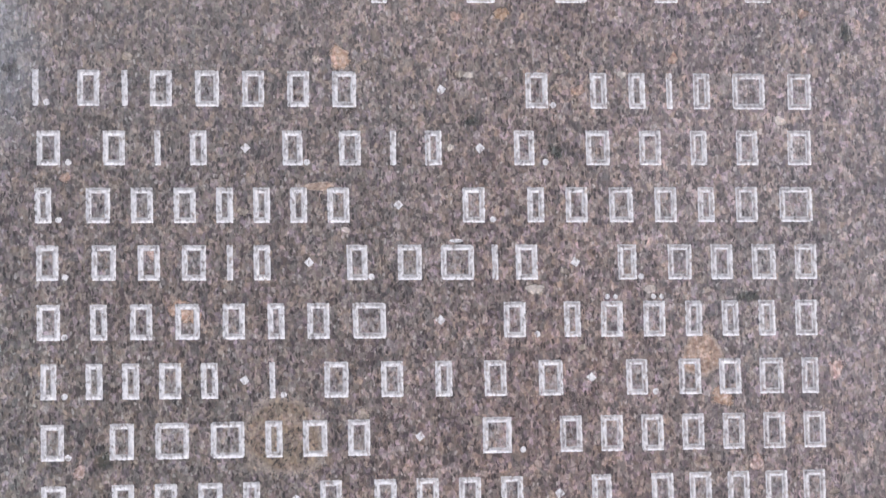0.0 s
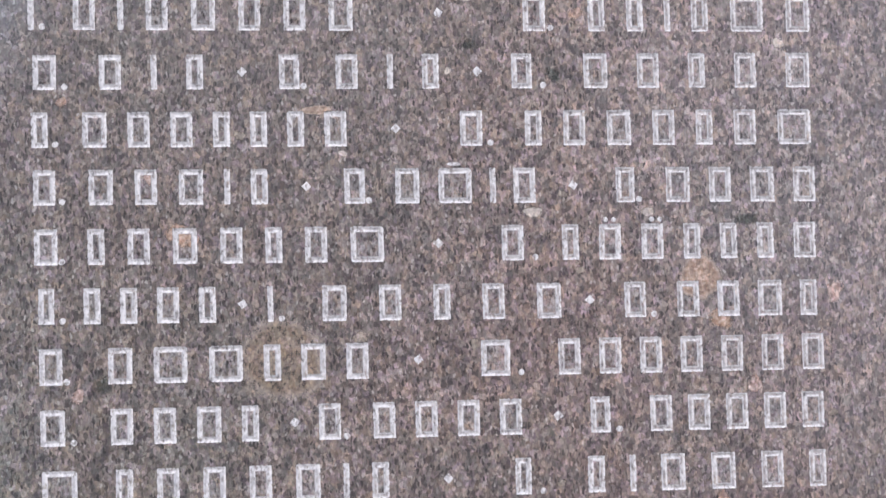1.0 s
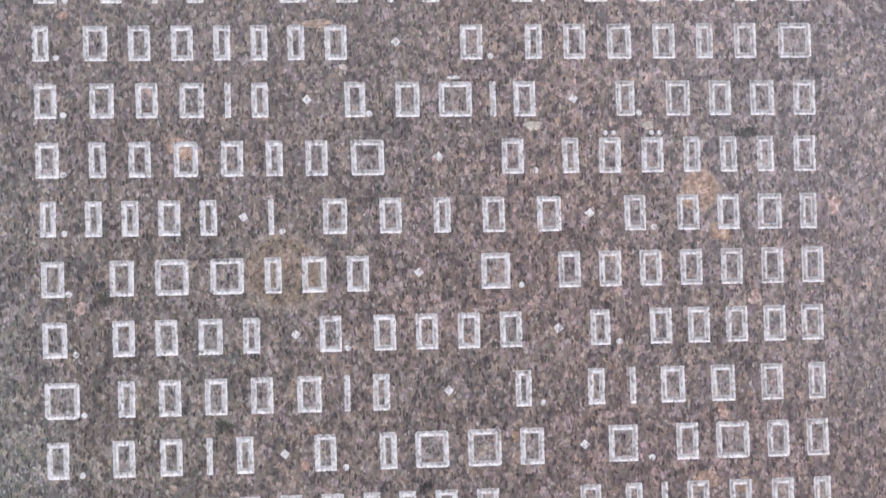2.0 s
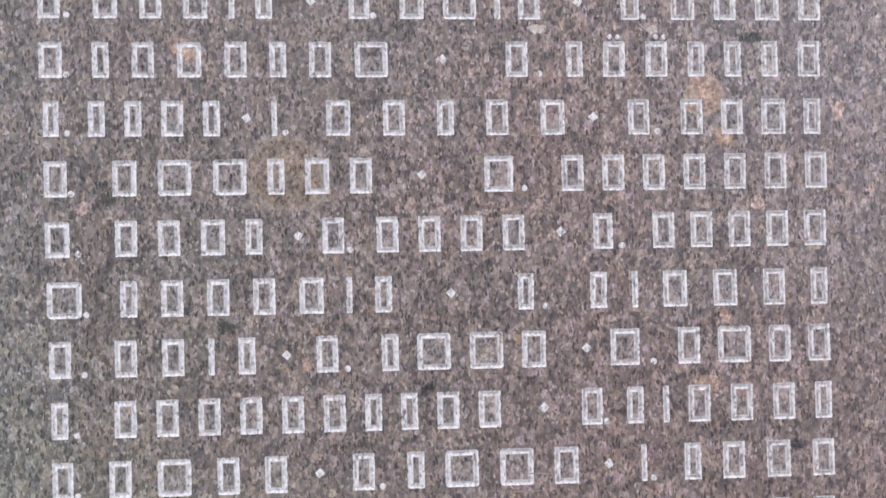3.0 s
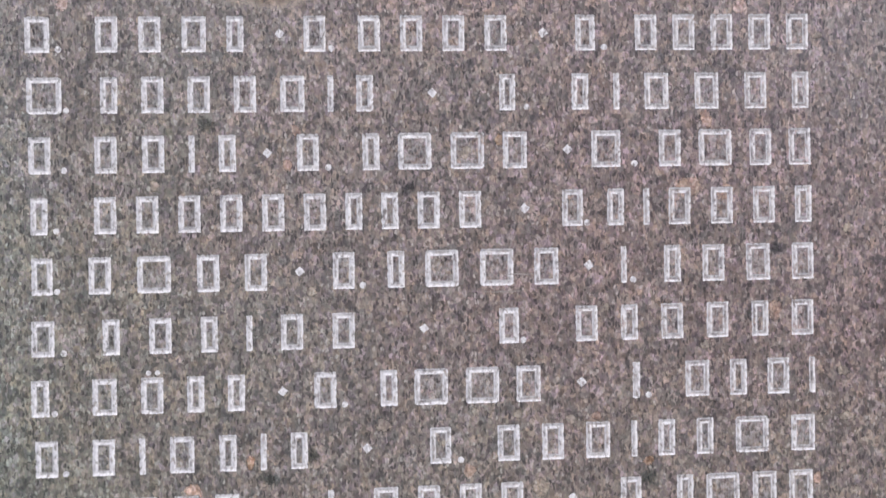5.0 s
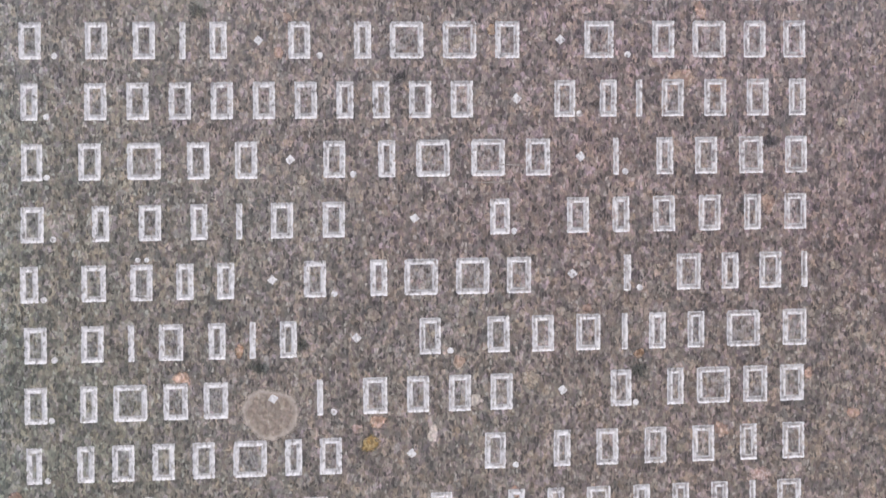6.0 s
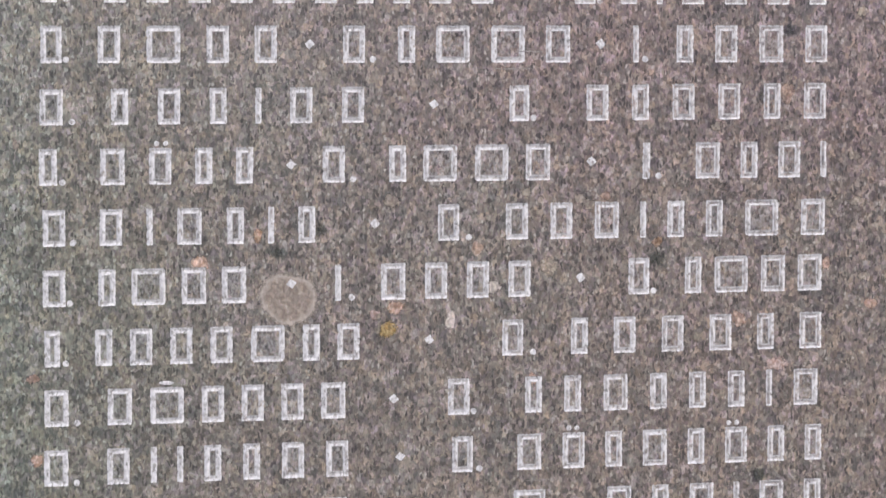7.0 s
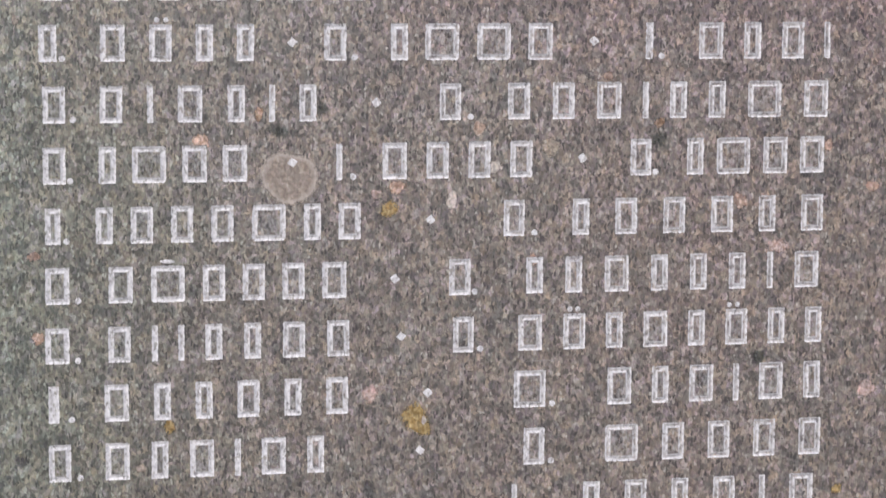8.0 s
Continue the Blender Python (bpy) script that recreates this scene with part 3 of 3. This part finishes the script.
patch("pale", 0.3099, 1.8279, 0.0047, 0.0047)
patch("pale", 0.0093, 1.8101, 0.0031, 0.0036)
patch("pale", 0.0426, 1.0725, 0.0061, 0.0056)
patch("pink", 0.3814, 0.8755, 0.0088, 0.0067)
patch("pale", 0.0047, 1.0428, 0.0040, 0.0086)
patch("faint", -0.0476, 1.1492, 0.0060, 0.0060)
patch("pale", -0.0865, 1.7382, 0.0041, 0.0025)
patch("pale", 0.1667, 1.8738, 0.0041, 0.0031)
patch("dark", 0.0294, 1.8338, 0.0072, 0.0046)
patch("dark", 0.3727, 1.9071, 0.0052, 0.0104)
patch("dark", 0.2757, 1.6694, 0.0092, 0.0056)
patch("dark", 0.1054, 1.8039, 0.0056, 0.0072)
patch("dark", -0.3043, 1.5359, 0.0070, 0.0065)
patch("dark", -0.2019, 1.4198, 0.0070, 0.0060)
patch("dark", 0.2853, 1.2442, 0.0061, 0.0051)
patch("dark", 0.1885, 1.0981, 0.0081, 0.0061)
patch("dark", -0.1492, 1.1032, 0.0090, 0.0060)
patch("dark", -0.1115, 1.1230, 0.0065, 0.0065)
patch("dark", 0.2828, 0.9045, 0.0072, 0.0057)
patch("lichen", -0.0271, 0.8474, 0.0102, 0.0137)
patch("lichen", -0.0190, 0.8370, 0.0058, 0.0060)
patch("pale", -0.0200, 0.8455, 0.0030, 0.0052)
patch("lichen", -0.0506, 1.0344, 0.0075, 0.0070)
patch("lichen", -0.2467, 0.8394, 0.0045, 0.0075)
patch("lichen", 0.3562, 0.7833, 0.0047, 0.0047)
patch("faint", 0.0922, 1.0913, 0.0086, 0.0076)
patch("faint", 0.1102, 1.8786, 0.0057, 0.0031)
patch("faint", 0.0202, 1.8768, 0.0046, 0.0036)
patch("faint", -0.2802, 1.8994, 0.0051, 0.0041)
patch("faint", -0.1783, 1.7566, 0.0046, 0.0040)
patch("faint", -0.1099, 1.8934, 0.0041, 0.0036)
patch("faint", -0.1483, 1.8838, 0.0046, 0.0031)
patch("faint", 0.1100, 1.6963, 0.0046, 0.0031)
patch("faint", 0.1233, 1.6275, 0.0051, 0.0031)
patch("faint", 0.0276, 1.5644, 0.0056, 0.0040)
patch("faint", -0.2480, 1.3657, 0.0045, 0.0045)
patch("faint", -0.1932, 1.3593, 0.0040, 0.0035)
patch("faint", -0.1099, 1.2692, 0.0040, 0.0045)
patch("faint", 0.3474, 1.4934, 0.0046, 0.0031)
patch("faint", 0.1051, 1.3974, 0.0036, 0.0041)
patch("faint", 0.1010, 1.4380, 0.0041, 0.0030)
patch("faint", -0.2799, 1.5121, 0.0045, 0.0035)
patch("faint", -0.2186, 1.1588, 0.0050, 0.0035)
patch("faint", 0.1203, 1.1517, 0.0046, 0.0046)
patch("faint", 0.0723, 1.1570, 0.0040, 0.0040)
patch("faint", 0.2421, 1.2166, 0.0046, 0.0041)
patch("faint", 0.1535, 1.2523, 0.0030, 0.0030)
patch("faint", 0.3695, 1.1501, 0.0072, 0.0041)
patch("faint", 0.0345, 1.1598, 0.0040, 0.0040)
patch("faint", -0.3795, 1.1972, 0.0025, 0.0044)
patch("faint", 0.3450, 1.1484, 0.0036, 0.0036)
patch("faint", -0.0606, 1.0474, 0.0045, 0.0030)
patch("faint", 0.0209, 0.8935, 0.0041, 0.0036)
patch("faint", -0.0272, 0.8806, 0.0041, 0.0046)
patch("faint", 0.3595, 0.9714, 0.0041, 0.0041)
patch("faint", -0.2063, 0.8802, 0.0045, 0.0030)
patch("faint", 0.0506, 0.9800, 0.0046, 0.0040)
patch("faint", -0.2721, 0.8011, 0.0045, 0.0035)
patch("blush", 0.2136, 1.8869, 0.0047, 0.0047)
patch("blush", 0.3344, 1.9262, 0.0057, 0.0042)
patch("blush", -0.3368, 1.7907, 0.0045, 0.0040)
patch("blush", 0.1431, 1.1541, 0.0041, 0.0041)
patch("blush", 0.3414, 1.0945, 0.0051, 0.0046)
patch("blush", 0.0294, 1.1082, 0.0040, 0.0045)
patch("blush", -0.3651, 0.9905, 0.0059, 0.0040)
patch("shade", 0.1085, 1.9097, 0.0046, 0.0057)
patch("shade", -0.3839, 1.8912, 0.0061, 0.0081)
patch("shade", -0.0802, 1.8490, 0.0071, 0.0046)
patch("shade", -0.0223, 1.3601, 0.0061, 0.0050)
patch("shade", 0.1544, 1.3355, 0.0071, 0.0051)
patch("shade", 0.3057, 1.3021, 0.0061, 0.0046)
patch("shade", -0.0700, 0.7858, 0.0066, 0.0051)
patch("shade", -0.3773, 0.8086, 0.0070, 0.0060)
patch("shade", 0.2507, 1.1626, 0.0056, 0.0046)
patch("pale", 0.2505, 1.5795, 0.0050, 0.0036)
patch("blush", 0.0170, 1.9300, 0.0052, 0.0046)
patch("pale", 0.0262, 1.8760, 0.0058, 0.0026)
patch("blush", 0.1270, 1.8600, 0.0055, 0.0050)
patch("faint", 0.2930, 1.0990, 0.0056, 0.0046)
patch("faint", 0.3670, 1.1910, 0.0048, 0.0042)
patch("faint", 0.3770, 1.0830, 0.0056, 0.0044)
patch("faint", 0.1280, 1.1470, 0.0050, 0.0050)
patch("faint", 0.3730, 1.3200, 0.0044, 0.0048)
patch("stain", -0.1454, 1.5555, 0.0381, 0.0331)
patch("disc", -0.1396, 1.0618, 0.0225, 0.0220)
scratch(0.0618, 1.2823, 0.0902, 1.2820)
scratch(0.0412, 1.2667, 0.0766, 1.2672)
scratch(-0.3673, 1.9515, -0.3690, 1.9207)
scratch(-0.3734, 1.9485, -0.3746, 1.9167)
scratch(-0.3799, 1.1935, -0.3805, 1.1851)
scratch(0.0717, 0.8988, 0.1022, 0.9004)
scratch(0.2968, 1.8930, 0.3119, 1.9094)
scratch(-0.1010, 1.4880, -0.0936, 1.5040)
scratch(0.3700, 1.9170, 0.3668, 1.8985)
scratch(0.3755, 1.9195, 0.3772, 1.8990)
